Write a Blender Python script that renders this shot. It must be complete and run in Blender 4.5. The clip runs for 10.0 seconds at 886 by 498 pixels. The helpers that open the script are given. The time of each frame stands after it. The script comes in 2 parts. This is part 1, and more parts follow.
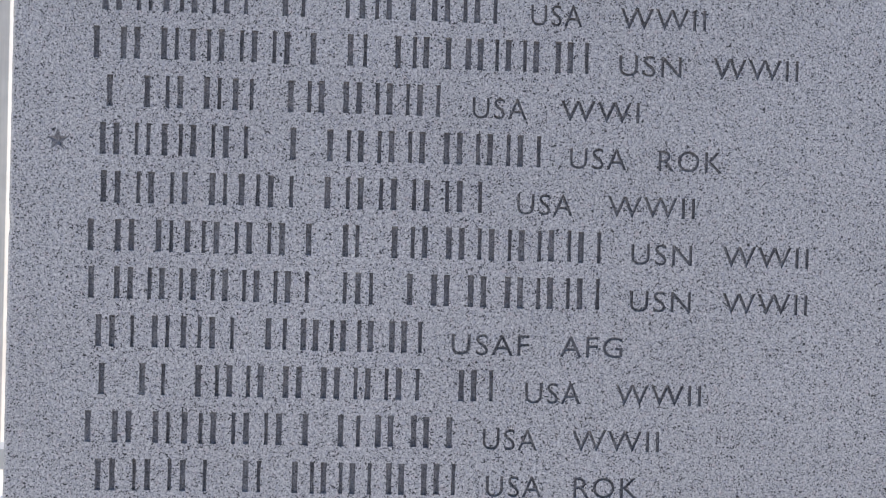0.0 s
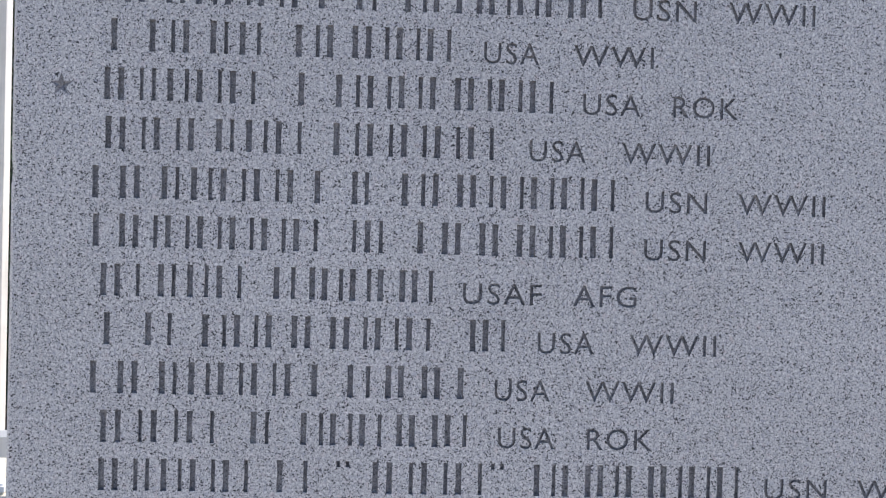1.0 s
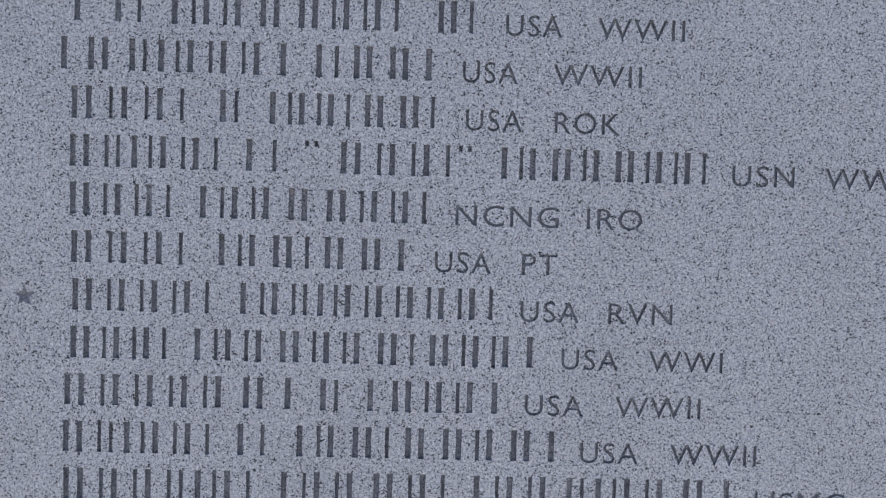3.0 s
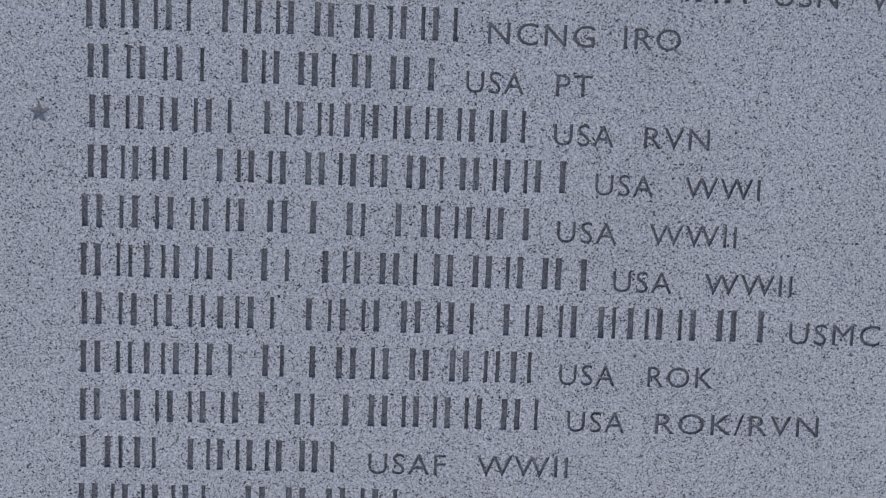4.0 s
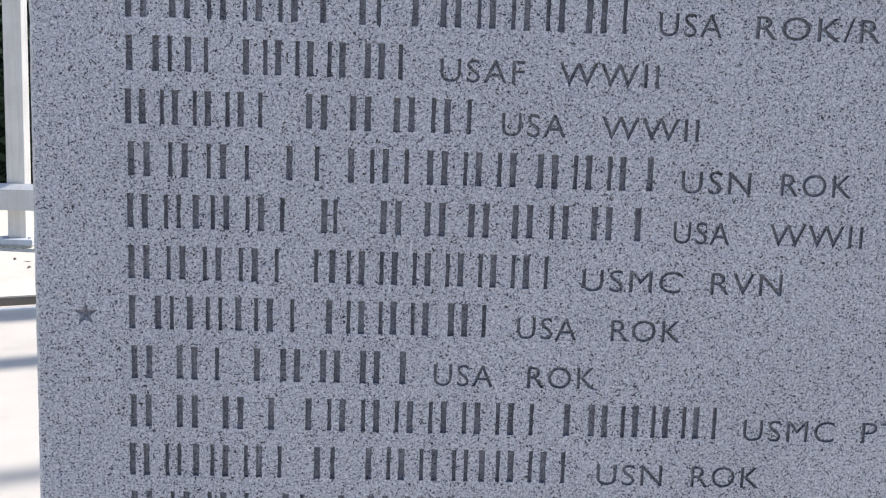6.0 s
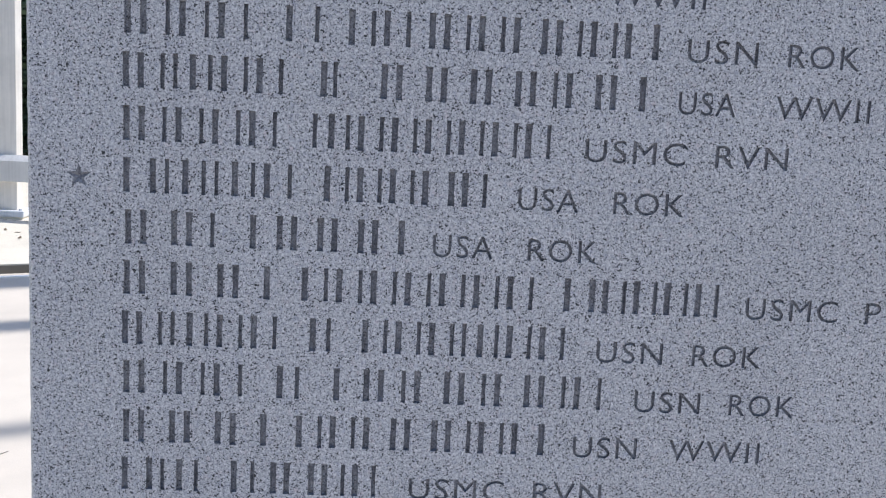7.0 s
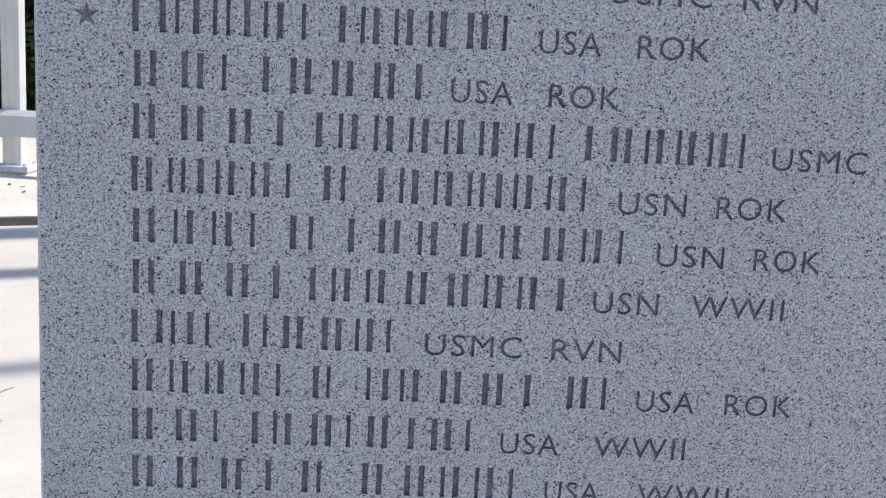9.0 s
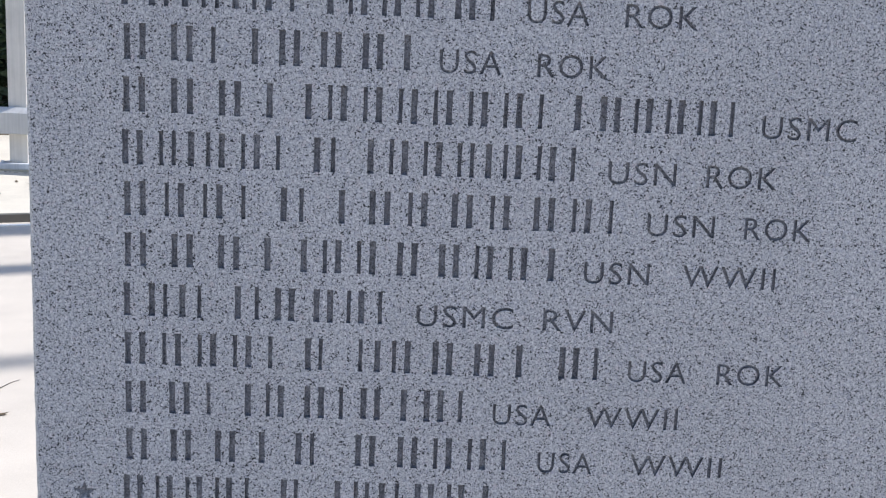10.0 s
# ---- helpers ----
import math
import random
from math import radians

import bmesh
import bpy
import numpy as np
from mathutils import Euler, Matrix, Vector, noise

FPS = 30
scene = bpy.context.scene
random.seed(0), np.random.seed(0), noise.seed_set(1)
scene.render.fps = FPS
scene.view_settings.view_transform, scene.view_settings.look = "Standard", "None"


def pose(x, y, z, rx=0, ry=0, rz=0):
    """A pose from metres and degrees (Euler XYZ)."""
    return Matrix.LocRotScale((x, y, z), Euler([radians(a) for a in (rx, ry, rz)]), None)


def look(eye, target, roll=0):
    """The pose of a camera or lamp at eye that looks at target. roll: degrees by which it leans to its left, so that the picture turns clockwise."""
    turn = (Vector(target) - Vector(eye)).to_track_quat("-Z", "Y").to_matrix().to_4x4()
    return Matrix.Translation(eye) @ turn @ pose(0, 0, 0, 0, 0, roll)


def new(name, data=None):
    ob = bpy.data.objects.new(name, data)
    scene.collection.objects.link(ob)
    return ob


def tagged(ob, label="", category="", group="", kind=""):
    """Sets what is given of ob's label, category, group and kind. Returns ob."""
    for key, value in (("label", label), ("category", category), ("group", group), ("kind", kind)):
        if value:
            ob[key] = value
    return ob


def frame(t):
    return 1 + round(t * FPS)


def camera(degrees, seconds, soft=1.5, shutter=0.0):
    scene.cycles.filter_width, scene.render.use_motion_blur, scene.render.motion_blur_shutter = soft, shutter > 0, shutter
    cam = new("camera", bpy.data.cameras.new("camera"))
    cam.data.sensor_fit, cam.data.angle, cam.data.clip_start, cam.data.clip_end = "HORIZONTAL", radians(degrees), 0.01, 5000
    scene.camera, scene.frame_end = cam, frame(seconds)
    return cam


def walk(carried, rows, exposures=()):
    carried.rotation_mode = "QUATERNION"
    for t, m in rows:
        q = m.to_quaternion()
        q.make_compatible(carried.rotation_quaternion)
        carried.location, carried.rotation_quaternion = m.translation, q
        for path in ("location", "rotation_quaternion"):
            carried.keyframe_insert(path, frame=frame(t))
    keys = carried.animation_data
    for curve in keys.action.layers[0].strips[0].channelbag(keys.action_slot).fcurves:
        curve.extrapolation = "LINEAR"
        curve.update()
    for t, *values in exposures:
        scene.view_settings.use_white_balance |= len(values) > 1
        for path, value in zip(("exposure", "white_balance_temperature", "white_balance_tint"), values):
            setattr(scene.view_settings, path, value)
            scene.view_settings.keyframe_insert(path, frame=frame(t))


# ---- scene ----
from mathutils import geometry

cam = camera(45.0, 10.0, soft=1.15)
walk(cam, [
    (0.0, pose(0.2022, -0.7216, 1.4397, 89.370, -1.546, -2.713)),
    (0.5, pose(0.2026, -0.7141, 1.4281, 89.200, -1.678, -2.603)),
    (1.0, pose(0.1944, -0.7091, 1.4089, 89.023, -1.481, -2.860)),
    (1.5, pose(0.1917, -0.7097, 1.3868, 88.337, -1.160, -3.556)),
    (2.0, pose(0.2081, -0.7126, 1.3375, 88.548, -1.159, -4.032)),
    (2.5, pose(0.2269, -0.7200, 1.2883, 87.388, -1.458, -2.927)),
    (2.7, pose(0.2340, -0.7214, 1.2553, 87.815, -1.662, -1.960)),
    (3.8, pose(0.2101, -0.7076, 1.1558, 84.697, -2.106, -2.385)),
    (4.0, pose(0.2048, -0.7020, 1.1333, 84.504, -2.097, -2.742)),
    (4.5, pose(0.1934, -0.6913, 1.0772, 83.932, -2.010, -3.059)),
    (5.0, pose(0.1792, -0.6849, 1.0189, 83.336, -1.959, -3.122)),
    (5.5, pose(0.1714, -0.6754, 0.9614, 82.385, -1.784, -2.773)),
    (6.0, pose(0.1781, -0.6626, 0.9080, 81.497, -1.896, -1.724)),
    (6.2, pose(0.1729, -0.6597, 0.8864, 81.528, -2.139, -2.076)),
    (7.3, pose(0.1783, -0.6636, 0.8119, 81.002, -2.927, -1.913)),
    (7.5, pose(0.1794, -0.6624, 0.8006, 80.865, -2.899, -1.843)),
    (8.0, pose(0.1775, -0.6573, 0.7747, 80.536, -3.007, -1.725)),
    (8.5, pose(0.1733, -0.6547, 0.7558, 80.229, -3.064, -1.709)),
    (9.0, pose(0.1713, -0.6575, 0.7478, 79.782, -3.003, -1.813)),
    (9.5, pose(0.1755, -0.6618, 0.7366, 80.007, -2.744, -1.806)),
    (10.0, pose(0.1832, -0.6621, 0.7324, 79.621, -2.487, -1.441)),
], exposures=[(0.0, 0.56, 6340, 14), (1.0, 0.55, 6210, 13), (2.5, 0.49, 6070, 12), (4.0, 0.44, 6050, 12), (5.5, 0.44, 6040, 12), (7.5, 0.38, 6000, 12), (10.0, 0.34, 6000, 12)])

# ---- light: clear sky, high sun from behind the stone ----
SUN_TO = Vector((0.51, 0.26, 0.82)).normalized()
world = bpy.data.worlds.new("sky")
scene.world = world
world.use_nodes = True
wn = world.node_tree.nodes
sky = wn.new("ShaderNodeTexSky")
sky.sky_type = "NISHITA"
sky.sun_disc = False
sky.sun_elevation = math.asin(SUN_TO.z)
sky.sun_rotation = math.atan2(SUN_TO.x, SUN_TO.y)
sky.air_density, sky.dust_density = 1.0, 1.0
wn["Background"].inputs["Strength"].default_value = 0.13
world.node_tree.links.new(sky.outputs["Color"], wn["Background"].inputs["Color"])
sun = new("sun", bpy.data.lights.new("sun", "SUN"))
sun.data.energy, sun.data.angle, sun.data.color = 4.0, radians(0.55), (1.0, 0.95, 0.87)
sun.matrix_world = look(SUN_TO * 30, (0, 0, 0))


# ---- materials ----
def blank(name, rough=0.7, metal=0.0):
    m = bpy.data.materials.new(name)
    m.use_nodes = True
    b = m.node_tree.nodes["Principled BSDF"]
    b.inputs["Roughness"].default_value, b.inputs["Metallic"].default_value = rough, metal
    return m, m.node_tree, b


def node(nt, kind, **values):
    n = nt.nodes.new("ShaderNode" + kind)
    for key, value in values.items():
        n.inputs[key.replace("_", " ")].default_value = value
    return n


def coords(nt, scale=(1, 1, 1)):
    tc = nt.nodes.new("ShaderNodeTexCoord")
    mp = node(nt, "Mapping", Scale=scale)
    nt.links.new(tc.outputs["Object"], mp.inputs["Vector"])
    return mp.outputs["Vector"]


def noise_of(nt, vec, scale, detail=2.0, rough=0.5):
    n = node(nt, "TexNoise", Scale=scale, Detail=detail, Roughness=rough)
    nt.links.new(vec, n.inputs["Vector"])
    return n.outputs["Fac"]


def ramp(nt, fac, *stops):
    r = nt.nodes.new("ShaderNodeValToRGB")
    e = r.color_ramp.elements
    while len(e) < len(stops):
        e.new(0.5)
    for el, (pos, col) in zip(e, stops):
        el.position = pos
        el.color = (*col, 1) if not isinstance(col, float) else (col, col, col, 1)
    nt.links.new(fac, r.inputs["Fac"])
    return r.outputs["Color"]


def mix(nt, fac, a, b, kind="MIX"):
    m = nt.nodes.new("ShaderNodeMix")
    m.data_type, m.blend_type = "RGBA", kind
    for sock, value in ((m.inputs[0], fac), (m.inputs[6], a), (m.inputs[7], b)):
        if isinstance(value, (int, float)):
            sock.default_value = value
        elif isinstance(value, tuple):
            sock.default_value = (*value, 1)
        else:
            nt.links.new(value, sock)
    return m.outputs[2]


def bump(nt, b, height, distance, strength=1.0):
    n = node(nt, "Bump", Strength=strength, Distance=distance)
    nt.links.new(height, n.inputs["Height"])
    nt.links.new(n.outputs["Normal"], b.inputs["Normal"])


def flecks(nt, v, scale, least, most, sway, clump=None, weight=0.0):
    """Crooked grains: a share of warped Voronoi cells, picked by their own random value."""
    warp = node(nt, "TexNoise", Scale=scale * 0.8, Detail=2.0)
    nt.links.new(v, warp.inputs["Vector"])
    bent = nt.nodes.new("ShaderNodeVectorMath")
    bent.operation = "MULTIPLY_ADD"
    nt.links.new(warp.outputs["Color"], bent.inputs[0])
    bent.inputs[1].default_value = (sway, sway, sway)
    nt.links.new(v, bent.inputs[2])
    cells = node(nt, "TexVoronoi", Scale=scale, Randomness=1.0)
    nt.links.new(bent.outputs[0], cells.inputs["Vector"])
    own = nt.nodes.new("ShaderNodeSeparateColor")
    nt.links.new(cells.outputs["Color"], own.inputs[0])
    value = own.outputs[0]
    if clump is not None:
        add = nt.nodes.new("ShaderNodeMath")
        add.operation = "MULTIPLY_ADD"
        nt.links.new(clump, add.inputs[0])
        add.inputs[1].default_value = weight
        nt.links.new(value, add.inputs[2])
        value = add.outputs[0]
    pick = node(nt, "MapRange")
    pick.inputs["From Min"].default_value, pick.inputs["From Max"].default_value = least, most
    nt.links.new(value, pick.inputs["Value"])
    return pick.outputs["Result"]


def granite_colour(nt, v):
    """Fine grey granite: pale feldspar, smoky quartz, a little pink, black mica flecks."""
    patch = ramp(nt, noise_of(nt, v, 560, 4, 0.75), (0.34, (0.275, 0.277, 0.30)), (0.50, (0.51, 0.507, 0.522)), (0.66, (0.75, 0.74, 0.745)))
    pink = ramp(nt, noise_of(nt, v, 210, 2), (0.58, 0.0), (0.74, 0.42))
    col = mix(nt, pink, patch, (0.56, 0.45, 0.455))
    blue = ramp(nt, noise_of(nt, v, 330, 2), (0.54, 0.0), (0.68, 0.6))
    col = mix(nt, blue, col, (0.36, 0.37, 0.45))
    quartz = ramp(nt, noise_of(nt, v, 820, 2), (0.54, 0.0), (0.62, 0.75))
    col = mix(nt, quartz, col, (0.20, 0.203, 0.235))
    clump = noise_of(nt, v, 170, 2)
    grey = flecks(nt, v, 1500.0, 0.86, 0.96, 0.0008)
    col = mix(nt, grey, col, (0.14, 0.142, 0.165))
    mica = flecks(nt, v, 1170.0, 1.08, 1.13, 0.0011, clump, 0.38)
    col = mix(nt, mica, col, (0.024, 0.025, 0.030))
    broad = ramp(nt, noise_of(nt, v, 9, 4, 0.6), (0.3, 0.93), (0.7, 1.04))
    return mix(nt, 1.0, col, broad, "MULTIPLY"), mica


def granite():
    m, nt, b = blank("honed_granite", 0.55)
    v = coords(nt)
    col, mica = granite_colour(nt, v)
    nt.links.new(col, b.inputs["Base Color"])
    b.inputs["Specular IOR Level"].default_value = 0.35
    bump(nt, b, noise_of(nt, v, 900, 3), 0.0002, 0.5)
    return m


def granite_rough(name="rough_granite", pale=0.62):
    """Sawn and pitched sides, and the worn arris of the front, paled for bloom."""
    m, nt, b = blank(name, 0.85)
    v = coords(nt)
    col, mica = granite_colour(nt, v)
    nt.links.new(mix(nt, pale, col, (0.80, 0.77, 0.72)), b.inputs["Base Color"])
    bump(nt, b, noise_of(nt, v, 300, 4, 0.65), 0.001, 0.8)
    return m


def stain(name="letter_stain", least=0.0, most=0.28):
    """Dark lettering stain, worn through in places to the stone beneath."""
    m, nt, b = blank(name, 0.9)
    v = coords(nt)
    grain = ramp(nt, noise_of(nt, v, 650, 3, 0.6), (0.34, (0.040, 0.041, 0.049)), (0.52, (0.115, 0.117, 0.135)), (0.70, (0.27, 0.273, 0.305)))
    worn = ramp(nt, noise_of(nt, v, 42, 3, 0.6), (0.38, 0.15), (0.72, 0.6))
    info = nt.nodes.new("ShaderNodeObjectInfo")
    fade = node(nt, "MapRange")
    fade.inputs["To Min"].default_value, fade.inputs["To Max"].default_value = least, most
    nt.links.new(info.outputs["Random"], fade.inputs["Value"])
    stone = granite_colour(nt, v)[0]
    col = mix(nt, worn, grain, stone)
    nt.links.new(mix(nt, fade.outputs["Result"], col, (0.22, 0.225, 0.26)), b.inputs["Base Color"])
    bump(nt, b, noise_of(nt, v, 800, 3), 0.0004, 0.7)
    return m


def concrete(name, tone, stains=0.75):
    m, nt, b = blank(name, 0.88)
    v = coords(nt)
    col = ramp(nt, noise_of(nt, v, 3.2, 6, 0.65), (0.3, tuple(c * stains for c in tone)), (0.68, tone))
    sand = ramp(nt, noise_of(nt, v, 420, 3, 0.7), (0.35, 0.82), (0.65, 1.08))
    nt.links.new(mix(nt, 1.0, col, sand, "MULTIPLY"), b.inputs["Base Color"])
    bump(nt, b, noise_of(nt, v, 160, 5, 0.7), 0.002, 0.5)
    return m


def paint(name, tone, rough=0.4):
    m, nt, b = blank(name, rough)
    v = coords(nt)
    col = ramp(nt, noise_of(nt, v, 7, 5, 0.65), (0.3, tuple(c * 0.86 for c in tone)), (0.6, tone))
    streak = ramp(nt, noise_of(nt, coords(nt, (60, 60, 2.0)), 1.5, 3), (0.35, 0.9), (0.6, 1.0))
    nt.links.new(mix(nt, 1.0, col, streak, "MULTIPLY"), b.inputs["Base Color"])
    bump(nt, b, noise_of(nt, v, 90, 3), 0.0006, 0.3)
    return m


def earth(name, a, c, scale=1.5):
    m, nt, b = blank(name, 0.95)
    v = coords(nt)
    col = ramp(nt, noise_of(nt, v, scale, 6, 0.7), (0.3, a), (0.7, c))
    fine = ramp(nt, noise_of(nt, v, 60, 4, 0.7), (0.3, 0.7), (0.7, 1.15))
    nt.links.new(mix(nt, 1.0, col, fine, "MULTIPLY"), b.inputs["Base Color"])
    bump(nt, b, noise_of(nt, v, 40, 5, 0.7), 0.02, 0.6)
    return m


def leafy(name, a, c):
    m, nt, b = blank(name, 0.55)
    geo = nt.nodes.new("ShaderNodeNewGeometry")
    nt.links.new(ramp(nt, geo.outputs["Random Per Island"], (0.0, a), (1.0, c)), b.inputs["Base Color"])
    b.inputs["Transmission Weight"].default_value = 0.0
    return m


# EDGE carries the bright bloom along the worn arris in its paler colour
GRANITE, ROUGH, EDGE, STAIN = granite(), granite_rough(), granite_rough("worn_bloom_arris_granite", 0.38), stain()
WORN = stain("worn_letter_stain", 0.45, 0.7)
PAVING = concrete("brushed_concrete", (0.65, 0.58, 0.49), 0.84)
PAD = concrete("weathered_concrete", (0.72, 0.655, 0.54), 0.80)
KERB_FACE = concrete("brown_kerb_face", (0.20, 0.175, 0.14), 0.6)
SUNLIT_STRIP = concrete("pale_sunlit_strip", (0.86, 0.85, 0.82), 0.95)
WHITE = paint("white_post_paint", (0.70, 0.66, 0.605))
GREY = paint("grey_rail_paint", (0.58, 0.57, 0.555))
STEEL = paint("galvanised_plate", (0.68, 0.68, 0.70), 0.45)
SOIL = earth("leaf_litter_soil", (0.10, 0.08, 0.055), (0.20, 0.165, 0.115))
BARK = earth("tree_bark", (0.035, 0.028, 0.022), (0.10, 0.085, 0.065), 9)
LEAF = leafy("tree_leaves", (0.035, 0.05, 0.016), (0.12, 0.125, 0.035))
HEDGE = leafy("shrub_leaves", (0.022, 0.042, 0.02), (0.055, 0.085, 0.04))
DRY = leafy("dry_leaves", (0.07, 0.05, 0.03), (0.14, 0.10, 0.055))


# ---- mesh helpers ----
def part(name, bm, material, parent=None, label=""):
    me = bpy.data.meshes.new(name)
    bm.normal_update()
    bm.to_mesh(me)
    bm.free()
    me.materials.append(material)
    ob = new(name, me)
    ob.parent = parent
    if label:
        ob["label"] = label
    return ob


def box(bm, x0, x1, y0, y1, z0, z1, bevel=0.0):
    made = bmesh.ops.create_cube(bm, size=1)["verts"]
    for v in made:
        v.co = Vector(((x0 + x1) / 2 + v.co.x * (x1 - x0), (y0 + y1) / 2 + v.co.y * (y1 - y0), (z0 + z1) / 2 + v.co.z * (z1 - z0)))
    if bevel:
        edges = list({e for v in made for e in v.link_edges})
        bmesh.ops.bevel(bm, geom=edges, offset=bevel, segments=2, affect="EDGES", profile=0.5)
    return bm


def boxed(name, material, parent, x0, x1, y0, y1, z0, z1, bevel=0.003, label=""):
    return part(name, box(bmesh.new(), x0, x1, y0, y1, z0, z1, bevel), material, parent, label)


def prism(bm, outline, z0, z1):
    low = [bm.verts.new((x, y, z0)) for x, y in outline]
    high = [bm.verts.new((x, y, z1)) for x, y in outline]
    bm.faces.new(high)
    bm.faces.new(low[::-1])
    for k in range(len(outline)):
        j = (k + 1) % len(outline)
        bm.faces.new((low[k], low[j], high[j], high[k]))
    return bm


# ---- ground and paving ----
KERB_SLOPE = 0.47


def kerb_y(x, at=3.62):
    return at + KERB_SLOPE * (x + 1.28)


bm = bmesh.new()
n = 60
grid = [[None] * (n + 1) for _ in range(n + 1)]
for i in range(n + 1):
    for j in range(n + 1):
        u, w = (2 * i / n - 1), (2 * j / n - 1)
        x, y = 400 * u * abs(u) ** 2, 400 * w * abs(w) ** 2
        r = max(0.0, math.hypot(x, y) - 9)
        grid[i][j] = bm.verts.new((x, y, -0.06 + 0.02 * min(1, r) * noise.noise(Vector((x, y, 0)) * 0.6)))
for i in range(n):
    for j in range(n):
        bm.faces.new((grid[i][j], grid[i + 1][j], grid[i + 1][j + 1], grid[i][j + 1]))
tagged(part("ground", bm, SOIL), "brown leaf-strewn soil under the trees", "ground", kind="structure")

paving = part("pavement", prism(bmesh.new(), [(-6, -6), (8, -6), (8, kerb_y(8) - 0.004), (-6, kerb_y(-6) - 0.004)], -0.08, 0.0), PAVING)
tagged(paving, "sunlit pale brushed concrete paving round the memorial", "pavement", kind="structure")
KERB_TOP = 0.036


def pad_z(x, y):
    """The pad falls gently towards its kerb; in front of the kerb lies the paving."""
    d = y - kerb_y(x)
    return KERB_TOP + 0.04 * d if d > -0.001 else 0.0


bm = prism(bmesh.new(), [(-6, kerb_y(-6)), (8, kerb_y(8)), (8, 9.4), (-6, 4.45)], -0.08, KERB_TOP)
for v in bm.verts:
    if v.co.z > 0:
        v.co.z = pad_z(v.co.x, v.co.y)
pad = part("pavement", bm, PAD)
tagged(pad, "raised weathered concrete pad under the white fence", "pavement", kind="structure")
face = bmesh.new()
for k in range(40):
    a, c = -6 + k * 0.35, -6 + k * 0.35 + 0.346
    prism(face, [(a, kerb_y(a) - 0.010 - 0.003 * (k % 3)), (c, kerb_y(c) - 0.010 - 0.003 * (k % 3)), (c, kerb_y(c) - 0.002), (a, kerb_y(a) - 0.002)], -0.01, KERB_TOP - 0.004)
tagged(part("kerb", face, KERB_FACE), "low dark brown kerb face at the pad's edge", "kerb", kind="structure")
# sliver of sunlight in front of the kerb, laid in as a pale strip
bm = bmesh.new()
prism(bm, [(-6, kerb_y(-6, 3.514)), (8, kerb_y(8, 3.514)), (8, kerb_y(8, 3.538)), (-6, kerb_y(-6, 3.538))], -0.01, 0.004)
tagged(part("trim", bm, SUNLIT_STRIP), "thin pale strip along the kerb, painted as a sliver of sunlight", "joint", kind="structure")

# ---- memorial stone ----
LEFT, RIGHT, TOP, FOOT, THICK = -0.0530, 0.72, 1.86, 0.10, 0.20
PITCH, FIRST = 0.032, 1.585
CAP, SMALL, DEPTH = 0.0212, 0.0150, 0.0028
rng = random.Random(7)

tablet = tagged(new("memorial_tablet"), "upright grey granite memorial tablet engraved with dark lettering", "memorial")
recesses, letter_faces = [], []   # outlines cut into the front: closed grooves, and lettering


def slab_mesh():
    """Upright slab with a worn, chipped front arris; its front is cut open at every recess."""
    bm = bmesh.new()
    steps = 440
    rows = []
    for k in range(steps + 1):
        z = FOOT + (TOP - FOOT) * k / steps
        worn = 0.0028 + 0.0007 * noise.noise(Vector((z * 130, 3, 0))) + 0.0050 * max(0, noise.noise(Vector((z * 42, 9, 0))) - 0.25) + 0.0005 * noise.noise(Vector((z * 390, 5, 0)))
        shift = 0.0004 * noise.noise(Vector((z * 90, 13, 0))) + 0.0006
        ring = [(RIGHT - 0.002, 0.0), (RIGHT, 0.002), (RIGHT, THICK), (LEFT, THICK)]
        for turn in (0, 22, 45, 68, 90):
            q = radians(turn)
            ring.append((LEFT + shift * (1 - turn / 90) + worn * (1 - math.cos(q)), worn * (1 - math.sin(q))))
        rows.append([bm.verts.new((x, y, z)) for x, y in ring])
    m = len(rows[0])
    for a, c in zip(rows, rows[1:]):
        for k in range(m - 1):
            f = bm.faces.new((a[k], a[k + 1], c[k + 1], c[k]))
            f.material_index = 2 if k >= 4 else 1
            f.smooth = k >= 4
    bm.faces.new(rows[-1]).material_index = 1
    bm.faces.new(rows[0][::-1]).material_index = 1
    border = [(r[0].co.x, r[0].co.z) for r in (rows[0], rows[-1])] + [(r[-1].co.x, r[-1].co.z) for r in reversed(rows)]
    flat, loops = [], []
    for outline in [border] + recesses + letter_faces:
        loops.append(list(range(len(flat), len(flat) + len(outline))))
        flat += [Vector(p) for p in outline]
    points, _, tris, _, _, origin = geometry.delaunay_2d_cdt(flat, [], loops, 0, 1e-6)
    front = [bm.verts.new((p.x, 0.0, p.y)) for p in points]
    low = {}
    kept, letters = {}, set()
    first_letter = 1 + len(recesses)
    for tri, came in zip(tris, origin):
        sides = [(tri[k], tri[(k + 1) % len(tri)]) for k in range(len(tri))]
        if list(came) == [0]:
            bm.faces.new([front[k] for k in tri]).material_index = 0
            for side in sides:
                kept[side] = True
        elif any(k >= first_letter for k in came):
            letters.update(sides)
    for a, c in kept:
        if (c, a) in letters:
            for k in (a, c):
                if k not in low:
                    low[k] = bm.verts.new((points[k].x, 0.0021, points[k].y))
            bm.faces.new((front[c], front[a], low[a], low[c])).material_index = 3
    return bm


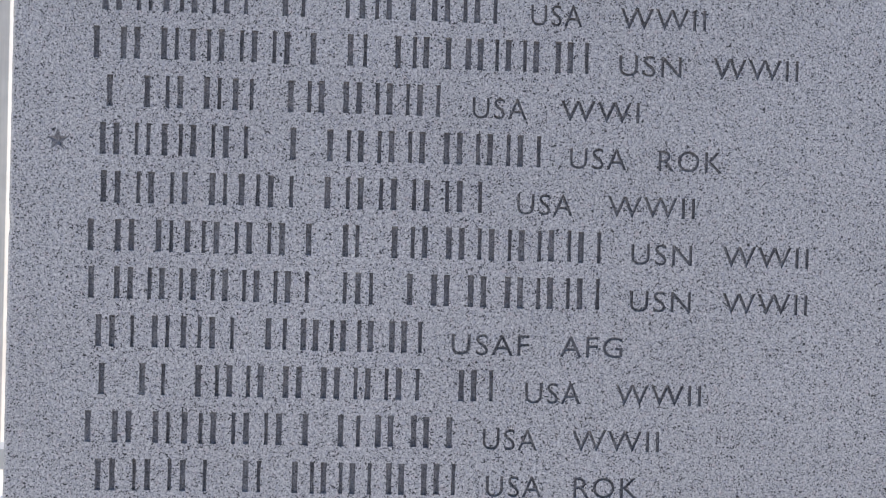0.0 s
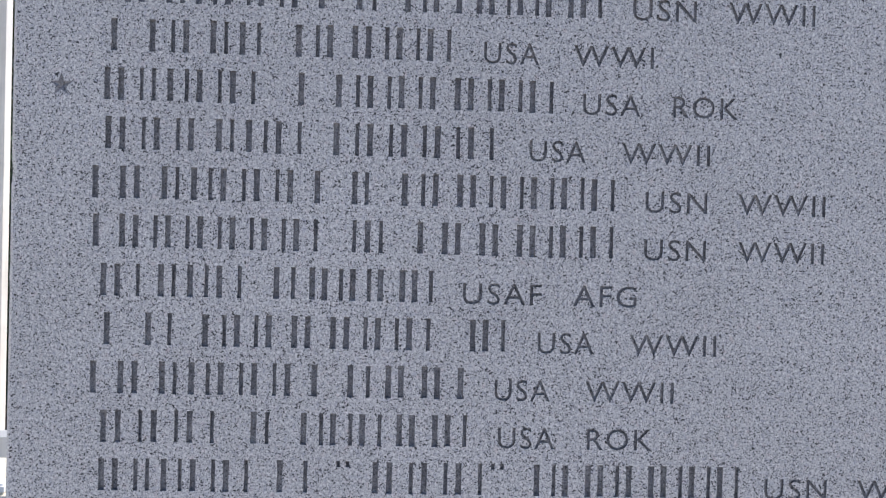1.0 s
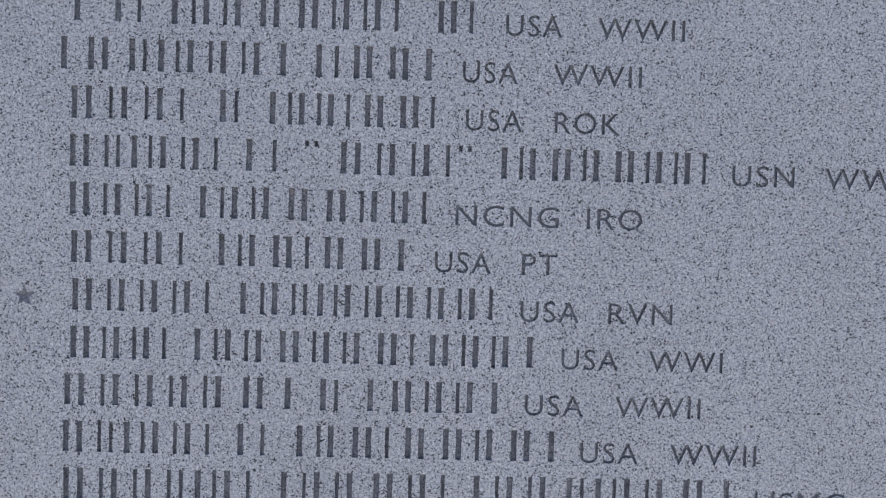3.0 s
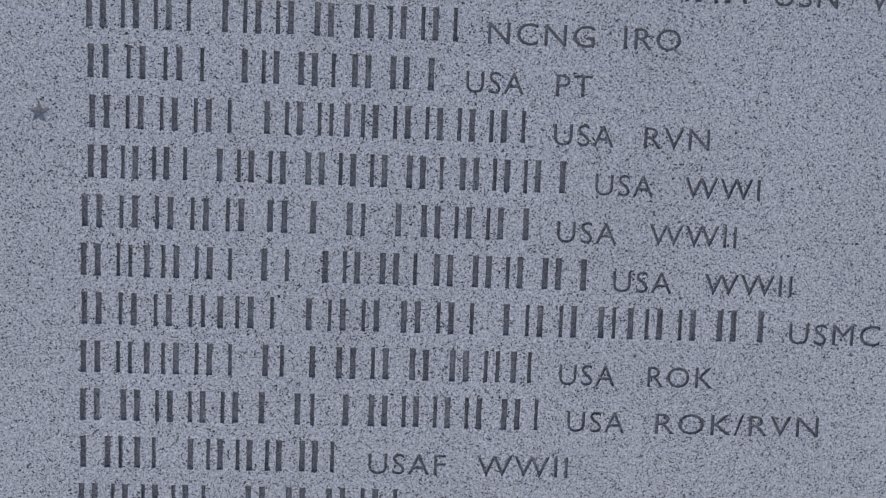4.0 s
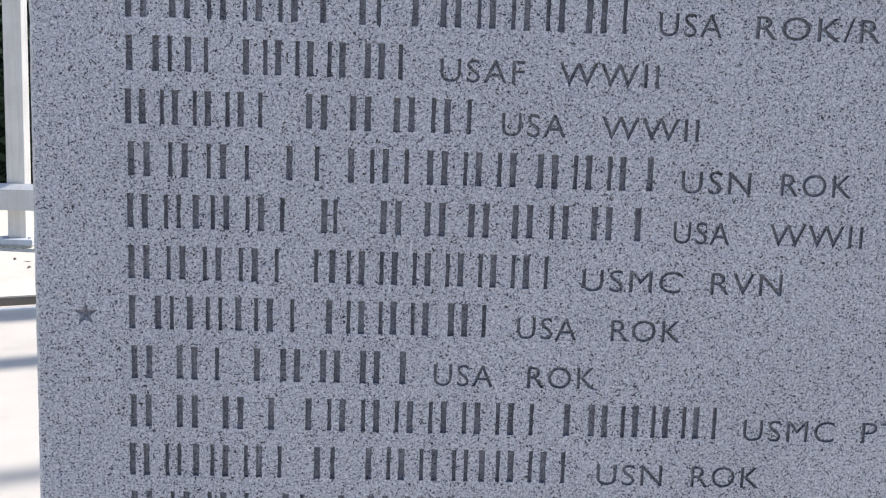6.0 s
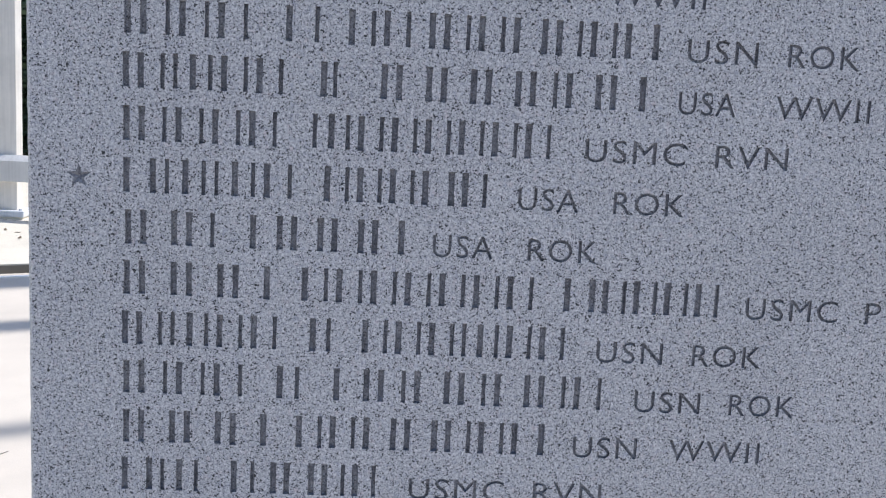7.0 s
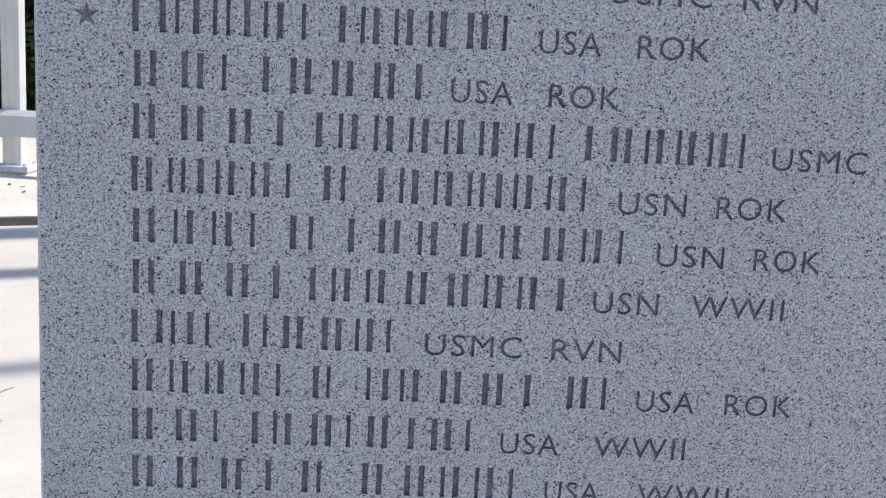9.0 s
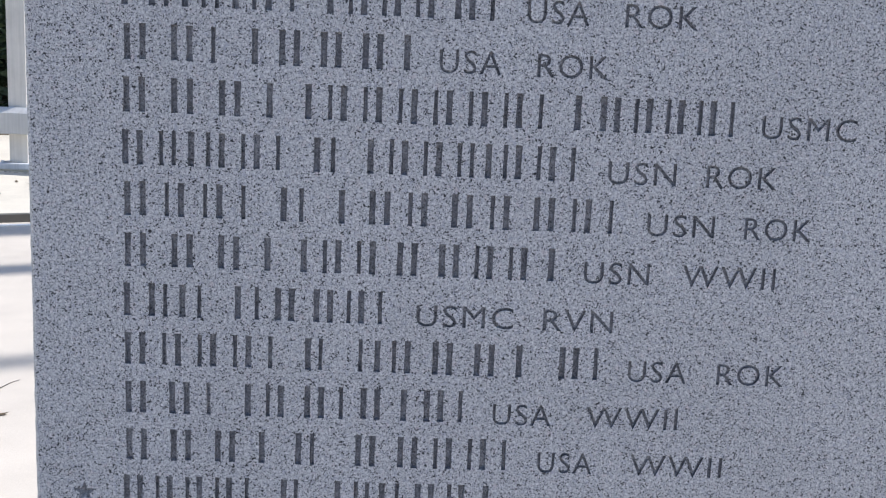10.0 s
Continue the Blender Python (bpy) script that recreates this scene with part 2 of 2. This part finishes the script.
def strokes(code, base, height):
    """Plain upright bars for one word: code is 'classes@from-to' in millimetres."""
    kinds, span = code.rsplit("@", 1)
    sign = -1 if span.startswith("-") else 1
    a, c = span.lstrip("-").split("-")
    a, c = sign * float(a) / 1000, float(c) / 1000
    width = {"n": 0.62, "m": 1.0, "w": 1.3, "x": 1.45, "q": 1.0}
    gap = 0.32
    unit = (c - a) / (sum(width[k] for k in kinds) + gap * (len(kinds) - 1))
    bars, x = [], a
    for k in kinds:
        w = unit * width[k]
        thick, thin = 0.0037, 0.0025
        lift = height * rng.uniform(-0.012, 0.012)
        z0, z1 = base + lift, base + height + lift
        if k == "n":
            bars.append((x + w - thick, x + w, z0, z1))
        elif k == "q":
            bars += [(x + 0.001, x + 0.0034, z1 - 0.004, z1), (x + 0.0072, x + 0.0096, z1 - 0.004, z1)]
        elif k == "m":
            bars += [(x, x + thick, z0, z1), (x + w - thin, x + w, z0, z1)]
        elif k == "w":
            bars += [(x, x + thick, z0, z1), (x + w - thick, x + w, z0, z1)]
        else:
            mid = x + w / 2
            bars += [(x, x + thin, z0, z1), (mid - thick / 2, mid + thick / 2, z0, z1), (x + w - thin, x + w, z0, z1)]
        x += w + unit * gap
    return bars


def wobbled(bar):
    """The bar's outline with a slight waist, flared ends and an uneven, worn edge."""
    x0, x1, z0, z1 = bar
    w, h = x1 - x0, z1 - z0
    j = lambda: rng.uniform(-0.00020, 0.00020)
    marks = (0.0, 0.08, 0.24, 0.42, 0.60, 0.78, 0.92, 1.0)
    waist = [0.06 - 0.26 * u * (1 - u) for u in marks]
    right = [(x1 + w * f + j(), z0 + h * u + j()) for u, f in zip(marks, waist)]
    left = [(x0 - w * f + j(), z0 + h * u + j()) for u, f in zip(marks, waist)]
    return right + left[::-1]


def groove(bm, outline, deep=DEPTH):
    """A sandblasted cut: steep sides down to an uneven floor."""
    xs, zs = [p[0] for p in outline], [p[1] for p in outline]
    mid, wide, low, high = sum(xs) / len(xs), max(xs) - min(xs), min(zs), max(zs)
    rings = []
    for inset, depth in ((0.0, 0.0), (0.05, 0.45), (0.12, 0.85), (0.24, 1.0)):
        edge = inset * wide * 0.9
        rings.append([bm.verts.new((mid + (x - mid) * (1 - 2 * inset), deep * depth * rng.uniform(0.93, 1.0), min(max(z, low + edge), high - edge))) for x, z in outline])
    bm.faces.new(rings[-1])
    for rim, down in zip(rings, rings[1:]):
        for k in range(len(rim)):
            j = (k + 1) % len(rim)
            bm.faces.new((rim[k], rim[j], down[j], down[k]))


def facets(bm, outline, deep=DEPTH - 0.0003):
    cx, cz = (sum(p[k] for p in outline) / len(outline) for k in (0, 1))
    tip = bm.verts.new((cx, deep, cz))
    rim = [bm.verts.new((x, 0.0, z)) for x, z in outline]
    for k in range(len(rim)):
        bm.faces.new((tip, rim[k - 1], rim[k]))


def glyphs(word, x0, x1, base, height):
    """The word as a flat mesh at the bottom of its recess."""
    cu = bpy.data.curves.new("lettering", "FONT")
    cu.body, cu.size, cu.resolution_u, cu.space_character = word.replace("Q", "O"), 1.0, 3, 1.12
    ob = new("lettering", cu)
    bpy.context.view_layer.update()
    flat = bpy.data.meshes.new_from_object(ob)
    bpy.data.objects.remove(ob)
    xs = [v.co.x for v in flat.vertices]
    low, sx, sy = min(xs), (x1 - x0) / (max(xs) - min(xs)), height / 0.73
    for v in flat.vertices:
        v.co = Vector((x0 + (v.co.x - low) * sx, 0.0019, base + v.co.y * sy))
    for p in flat.polygons:
        corners = [flat.vertices[k].co for k in p.vertices]
        longest = max((u - w).length for u in corners for w in corners)
        if geometry.area_tri(*corners[:3]) > 4e-6 * longest:   # no slivers
            letter_faces.append([(c.x, c.z) for c in corners])
    return flat


def star_outline(cx, cz, r):
    return [(cx - rr * math.sin(k * math.pi / 5), cz + rr * math.cos(k * math.pi / 5)) for k in range(10) for rr in ((r, r * 0.42)[k % 2],)]


def engrave(row, bars, service, conflict, star=False):
    base = FIRST - row * PITCH
    line = new("engraved_line")
    line.parent = tablet
    line["label"] = "one row of dark engraved lettering"
    for code in bars.split():
        for bar in strokes(code, base, CAP):
            outline = wobbled(bar)
            recesses.append(outline)
            bm = bmesh.new()
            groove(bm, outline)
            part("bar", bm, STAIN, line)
    for word, kind in ((service, "service_lettering"), (conflict, "conflict_lettering")):
        if not word:
            continue
        worn = word.startswith("~")
        text, span = word.lstrip("~").split("@")
        a, c = (float(q) / 1000 for q in span.split("-"))
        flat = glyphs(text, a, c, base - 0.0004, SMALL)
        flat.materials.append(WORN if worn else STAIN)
        ob = new(kind, flat)
        ob.parent = line
        ob["label"] = ("small worn engraved letters " if worn else "small dark engraved letters ") + text
        if text.endswith("Q"):
            tail = [(c - 0.0062, base + 0.0018), (c - 0.0046, base + 0.0026), (c + 0.0008, base - 0.0024), (c - 0.0012, base - 0.0028)]
            bm = bmesh.new()
            bm.faces.new([bm.verts.new((x, -0.0002, z)) for x, z in tail])
            part("letter_tail", bm, STAIN, line)
    if star:
        bm = bmesh.new()
        outline = star_outline(-0.0212, base + 0.0085, 0.0078)
        recesses.append(outline)
        facets(bm, outline)
        part("star", bm, STAIN, tablet, "small dark engraved five-pointed star")


engrave(0, 'nmxmm@0-102 m@125-140 xwnmm@167-269', 'USA@292-327', 'WWII@353-412')
engrave(1, 'wwxmmw@1-148 m@169-182 mwnmmwm@201-332', 'USN@353-396', 'WWII@418-477')
engrave(2, 'n@1-14 mwx@35-107 mwmmm@130-232', 'USA@254-291', 'WWI@314-368')
engrave(3, 'nmxmm@0-104 n@124-136 mmmwmmm@157-301', 'USA@321-360', 'ROK@382-426', True)
engrave(4, 'nmmwxm@1-135 mmmmm@156-262', 'USA@286-324', 'WWII@348-408')
engrave(5, 'wwxmmw@0-148 m@169-180 mwmmmmm@202-344', 'USN@365-407', 'WWII@428-488')
engrave(6, 'wmmmmmm@1-147 x@170-190 wwwmmm@213-344', 'USN@365-407', 'WWII@429-488')
engrave(7, 'nmnxm@0-98 mnmmwm@119-224', 'USAF@244-297', '~AFG@318-361')
engrave(8, 'n@0-13 m@36-53 mmwwmmm@73-223 nm@244-273', 'USA@295-333', 'WWII@357-416')
engrave(9, 'wwxmmw@1-149 mnww@169-246', 'USA@267-304', 'WWII@328-388')
engrave(10, 'nmmm@1-82 m@106-118 mmmnwm@139-249', 'USA@270-308', 'ROK@330-374')
engrave(11, 'nmxmm@1-105 m@124-144 q@162-174 nmmm@180-260 q@265-277 mwmwmmm@295-434', 'USN@452-495', 'WWII@516-577')
engrave(12, 'nmmm@2-74 mmwwmmm@94-245', '~NCNG@265-335', '~IRQ@354-392')
engrave(13, 'nmmm@2-83 mwmnww@107-231', 'USA@252-290', 'PT@311-335')
engrave(14, 'nmmmm@4-101 mmxmmmmm@122-292', 'USA@311-351', 'RVN@371-415', True)
engrave(15, 'nmmm@4-73 mmwmmwmnmmw@92-320', 'USA@340-379', 'WWI@400-451')
engrave(16, 'nmmmmww@-1-157 m@177-189 wmmw@209-297', 'USA@316-356', 'WWII@378-437')
engrave(17, 'nmxmm@-1-103 m@122-140 mwmnwmww@162-337', 'USA@355-395', 'WWII@417-477')
engrave(18, 'nmmmxm@-1-131 mmwmm@152-263 mmwxmww@283-459', '~USMC@477-540', '')
engrave(19, 'nmxmm@-1-104 m@124-138 wmwwmx@155-303', 'USA@322-360', 'ROK@382-427')
engrave(20, 'nwmmmw@-1-126 m@146-159 wmmmwm@178-309', 'USA@329-368', 'ROK/RVN@389-502')
engrave(21, 'nnx@-1-55 mmmwm@76-173', 'USAF@196-248', 'WWII@269-331')
engrave(22, 'nmmmm@-1-88 nwwmm@108-216', 'USA@235-275', 'WWII@297-358')
engrave(23, 'nmmm@-1-80 m@103-123 mmnmmwmmw@141-331', 'USN@349-393', '~ROK@412-457')
engrave(24, 'nmxmm@-1-102 m@125-135 nwwwmww@155-325', '~USA@346-382', 'WWII@407-467')
engrave(25, 'nmmmm@-1-99 xmmmmmm@121-268', 'USMC@290-353', 'RVN@372-418')
engrave(26, 'nnxxm@-1-109 mmmwm@129-230', 'USA@250-288', 'ROK@310-355', True)
engrave(27, 'nwm@0-62 wwww@84-180', 'USA@198-236', 'ROK@258-302')
engrave(28, 'nwww@-1-97 mmmmmmm@117-263 wmmmm@283-382', 'USMC@400-460', 'PT@478-504')
engrave(29, 'nmxmm@-1-102 m@123-136 mmmxmm@156-285', 'USN@306-349', 'ROK@368-413')
engrave(30, 'nmmm@-1-81 m@103-117 wmwmwmm@139-311', 'USN@333-376', '~ROK@395-438')
engrave(31, 'nwww@-1-97 mmwwmmw@116-276', 'USN@295-337', 'WWII@358-418')
engrave(32, 'nnx@-1-54 mnwmm@75-168', 'USMC@190-252', 'RVN@271-316')
engrave(33, 'nmmmm@-1-99 m@120-131 xwww@154-259 nm@277-308', 'USA@328-366', '~ROK@386-430')
engrave(34, 'nwm@-1-60 mwmnwnm@82-222', 'USA@242-280', 'WWII@303-363')
engrave(35, 'nwww@-1-95 m@115-127 nwmmm@147-252', 'USA@273-309', 'WWII@334-395')
engrave(36, 'nmmmm@-1-85 m@106-117 mxnmw@141-242', 'USA@275-313', '', True)

body = part("slab", slab_mesh(), GRANITE, tablet)
for skin in (ROUGH, EDGE, STAIN):
    body.data.materials.append(skin)

rnd = random.Random(11)
bm = bmesh.new()
for k in range(26):
    ang, r = rnd.uniform(0, 6.28), abs(rnd.gauss(0.006, 0.003))
    x, z, d = 0.1875 + r * math.cos(ang), FIRST - 18 * PITCH + 0.0085 + r * math.sin(ang), rnd.uniform(0.0004, 0.0011)
    bm.faces.new([bm.verts.new((x + d * math.cos(q) * rnd.uniform(0.6, 1.2), -0.0002, z + d * math.sin(q) * rnd.uniform(0.6, 1.2))) for q in (0.2, 1.7, 3.3, 4.9)])
part("pit_marks", bm, STAIN, tablet, "cluster of small dark pits in the stone")

boxed("plinth", ROUGH, tablet, LEFT - 0.03, RIGHT + 0.03, -0.03, THICK + 0.03, 0.0, FOOT, 0.006, "rough-sawn granite plinth")


# ---- fence with tall posts ----
FY = 4.57
fence = tagged(new("fence"), "white painted fence of tall posts with a low grey rail", "fence")


def fence_post(x, high=2.9):
    ground = pad_z(x + 0.04, FY - 0.045)
    foot = ground + 0.010
    p = boxed("post", WHITE, fence, x, x + 0.088, FY, FY + 0.088, foot + 0.028, high, 0.004)
    boxed("grout_pad", PAD, p, x - 0.038, x + 0.126, FY - 0.036, FY + 0.126, ground - 0.004, foot, 0.003, "dirty brown grout under the base plate")
    boxed("base_plate", STEEL, p, x - 0.045, x + 0.133, FY - 0.045, FY + 0.133, foot, foot + 0.030, 0.004, "pale metal base plate on the concrete")
    boxed("cap", WHITE, p, x - 0.012, x + 0.1, FY - 0.012, FY + 0.1, high, high + 0.03, 0.004)
    for dx in (-0.025, 0.113):
        for dy in (-0.025, 0.113):
            b = bmesh.new()
            bmesh.ops.create_cone(b, cap_ends=True, segments=6, radius1=0.009, radius2=0.008, depth=0.012, matrix=Matrix.Translation((x + dx, FY + dy, foot + 0.035)))
            part("bolt", b, STEEL, p)
    return p


for x in (-4.16, -1.764, 0.646, 3.05):
    fence_post(x)
bm = bmesh.new()
profile = [(-0.052, 0.265), (-0.049, 0.262), (-0.005, 0.262), (-0.002, 0.265), (-0.002, 0.387), (-0.022, 0.389), (-0.052, 0.362)]
ends = [[bm.verts.new((x, FY + y, z)) for y, z in profile] for x in (-5.5, 4.2)]
bm.faces.new(ends[0][::-1])
bm.faces.new(ends[1])
for k in range(len(profile)):
    j = (k + 1) % len(profile)
    bm.faces.new((ends[0][k], ends[0][j], ends[1][j], ends[1][k]))
bmesh.ops.recalc_face_normals(bm, faces=bm.faces)
part("rail", bm, GREY, fence, "grey painted bottom rail with a sloped top edge")


# ---- unseen poles, added out of view to cast the soft shadow bands ----
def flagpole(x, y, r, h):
    thing = tagged(new("flagpole"), "tall white unseen pole on a round footing, added to cast a shadow band", "flagpole", "flagpoles behind the memorial")
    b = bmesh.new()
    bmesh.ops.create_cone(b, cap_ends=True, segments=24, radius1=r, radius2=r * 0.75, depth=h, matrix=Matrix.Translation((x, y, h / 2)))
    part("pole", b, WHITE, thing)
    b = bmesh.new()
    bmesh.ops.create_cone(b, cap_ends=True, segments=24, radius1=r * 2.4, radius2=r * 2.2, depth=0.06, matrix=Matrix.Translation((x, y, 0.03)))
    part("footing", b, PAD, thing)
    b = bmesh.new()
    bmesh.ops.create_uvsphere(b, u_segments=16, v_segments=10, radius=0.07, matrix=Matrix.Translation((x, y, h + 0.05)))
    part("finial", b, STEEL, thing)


# each base and radius is set by the shadow band wanted on the paving
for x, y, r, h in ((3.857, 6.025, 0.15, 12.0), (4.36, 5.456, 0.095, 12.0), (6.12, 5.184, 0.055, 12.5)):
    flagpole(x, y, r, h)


# ---- shrubs and trees behind the fence ----
def leaf_cloud(bm, rnd, centre, radii, count, size):
    for _ in range(count):
        d = Vector((rnd.gauss(0, 1), rnd.gauss(0, 1), rnd.gauss(0, 1))).normalized() * rnd.random() ** 0.33
        p = Vector(centre) + Vector((d.x * radii[0], d.y * radii[1], d.z * radii[2]))
        a = Vector((rnd.gauss(0, 1), rnd.gauss(0, 1), rnd.gauss(0, 0.6))).normalized()
        c = a.cross(Vector((rnd.gauss(0, 1), rnd.gauss(0, 1), rnd.gauss(0, 1)))).normalized()
        s = size * rnd.uniform(0.6, 1.3)
        bm.faces.new([bm.verts.new(q) for q in (p - a * s, p + c * s * 0.45, p + a * s, p - c * s * 0.45)])


def shrub(x, y, w, h, seed, leaf=HEDGE, label="dense dark green evergreen shrub in shade"):
    rnd = random.Random(seed)
    thing = tagged(new("shrub"), label, "shrub", "shrubs behind the fence")
    thing.location = (x, y, -0.06)
    b = bmesh.new()
    for k in range(5):
        t = Matrix.Translation((rnd.uniform(-0.2, 0.2), rnd.uniform(-0.2, 0.2), h * 0.3)) @ Matrix.Rotation(rnd.uniform(-0.3, 0.3), 4, "Y")
        bmesh.ops.create_cone(b, segments=6, radius1=0.035, radius2=0.012, depth=h * 0.62, matrix=t)
    part("stems", b, BARK, thing)
    b = bmesh.new()
    for k in range(12):
        c = (rnd.uniform(-0.5, 0.5) * w, rnd.uniform(-0.3, 0.3) * w, h * rnd.uniform(0.08, 0.8))
        leaf_cloud(b, rnd, c, (w * 0.42, w * 0.4, h * 0.26), 1500, 0.045)
    part("foliage", b, leaf, thing)


def tree(x, y, high, seed):
    rnd = random.Random(seed)
    thing = tagged(new("tree"), "tall tree with dark rough trunk and sunlit yellow-green leaves", "tree", "trees behind the fence")
    thing.location = (x, y, -0.06)
    b = bmesh.new()

    def limb(p, q, r0, r1):
        d = q - p
        m = Matrix.Translation((p + q) / 2) @ d.to_track_quat("Z", "Y").to_matrix().to_4x4()
        bmesh.ops.create_cone(b, segments=9, radius1=r0, radius2=r1, depth=d.length * 1.04, matrix=m)

    p, r, joints = Vector((0, 0, 0)), 0.19, []
    for k in range(7):
        q = p + Vector((rnd.uniform(-0.12, 0.12), rnd.uniform(-0.12, 0.12), high / 8))
        limb(p, q, r, r * 0.86)
        p, r = q, r * 0.86
        if k >= 2:
            for _ in range(2):
                ang = rnd.uniform(0, 6.28)
                e = p + Vector((math.cos(ang), math.sin(ang), rnd.uniform(0.25, 0.7))) * rnd.uniform(1.1, 1.9)
                limb(p, e, r * 0.45, 0.02)
                joints.append(e)
    part("trunk", b, BARK, thing)
    b = bmesh.new()
    for e in joints + [p]:
        for _ in range(3):
            c = e + Vector((rnd.gauss(0, 0.5), rnd.gauss(0, 0.5), rnd.gauss(0, 0.35)))
            leaf_cloud(b, rnd, c, (0.62, 0.62, 0.42), 330, 0.07)
    part("crown", b, LEAF, thing)


for k, (x, y, w, h) in enumerate(((-2.2, 7.3, 1.5, 2.2), (-3.4, 7.1, 1.6, 2.4), (-4.7, 7.4, 1.5, 2.2), (-3.0, 9.2, 1.9, 2.8), (-5.8, 9.6, 1.9, 2.6), (-1.0, 9.6, 1.7, 2.5))):
    shrub(x, y, w, h, 20 + k)
for k, (x, y, w, h) in enumerate(((-4.3, 12.2, 2.4, 5.6), (-5.6, 13.2, 2.6, 6.2), (-3.1, 12.8, 2.4, 5.8))):
    shrub(x, y, w, h, 80 + k, LEAF, "tall yellow-green leafy shrub in broken sunlight")
for k, (x, y, h) in enumerate(((-3.0, 11.2, 8.0), (-5.2, 12.0, 9.0), (-4.0, 14.5, 9.5), (-1.4, 12.6, 8.5))):
    tree(x, y, h, 40 + k)

# dry leaves lying on the pad, blown against the post's foot, and one on the paving
def fallen_leaf(x, y, z, size, turn, group):
    b = bmesh.new()
    leaf = [Vector((-0.03, 0, 0.004)), Vector((-0.008, 0.013, 0.001)), Vector((0.012, 0.012, 0.003)), Vector((0.03, 0.002, 0.009)), Vector((0.012, -0.011, 0.002)), Vector((-0.01, -0.012, 0.001))]
    c = b.verts.new((0, 0, 0.0))
    ring = [b.verts.new(v) for v in leaf]
    for i in range(6):
        b.faces.new((c, ring[i], ring[(i + 1) % 6]))
    ob = part("fallen_leaf", b, DRY)
    ob.matrix_world = pose(x, y, z + 0.001, 0, 0, turn) @ Matrix.Scale(size, 4)
    tagged(ob, "small curled brown leaf lying on concrete", "leaf", group)


rnd = random.Random(60)
for x, y in ((-1.62, 4.26), (-1.55, 4.22), (-1.50, 4.10), (-1.58, 3.95)):
    fallen_leaf(x, y, pad_z(x, y), 0.62, rnd.uniform(0, 360), "fallen leaves on the pad")
for k in range(7):
    x, y = -1.80 + 0.033 * k + rnd.uniform(-0.01, 0.01), FY - 0.068 + rnd.uniform(-0.012, 0.008)
    fallen_leaf(x, y, pad_z(x, y), rnd.uniform(0.35, 0.6), rnd.uniform(0, 360), "fallen leaves on the pad")
fallen_leaf(-0.600, 1.355, 0.0, 0.55, 12, "fallen leaves on the paving")


def twig(x, y, turn, length):
    """A thin bent twig, a tube along a shallow curve."""
    b = bmesh.new()
    rings = []
    for k in range(9):
        u = k / 8
        c = Vector((length * (u - 0.5), 0.35 * length * (u * (1 - u)) + 0.002 * math.sin(9 * u), 0.0014))
        r = 0.0014 * (1 - 0.6 * u)
        rings.append([b.verts.new(c + Vector((0, r * math.cos(q), r * math.sin(q)))) for q in (0.0, 1.26, 2.51, 3.77, 5.03)])
    for one, two in zip(rings, rings[1:]):
        for k in range(5):
            b.faces.new((one[k], one[k - 1], two[k - 1], two[k]))
    b.faces.new(rings[0])
    b.faces.new(rings[-1][::-1])
    ob = part("twig", b, BARK)
    ob.matrix_world = pose(x, y, 0.0, 0, 0, turn)
    tagged(ob, "thin bent brown twig lying on pale paving", "twig")


twig(-0.652, 1.52, 78, 0.11)
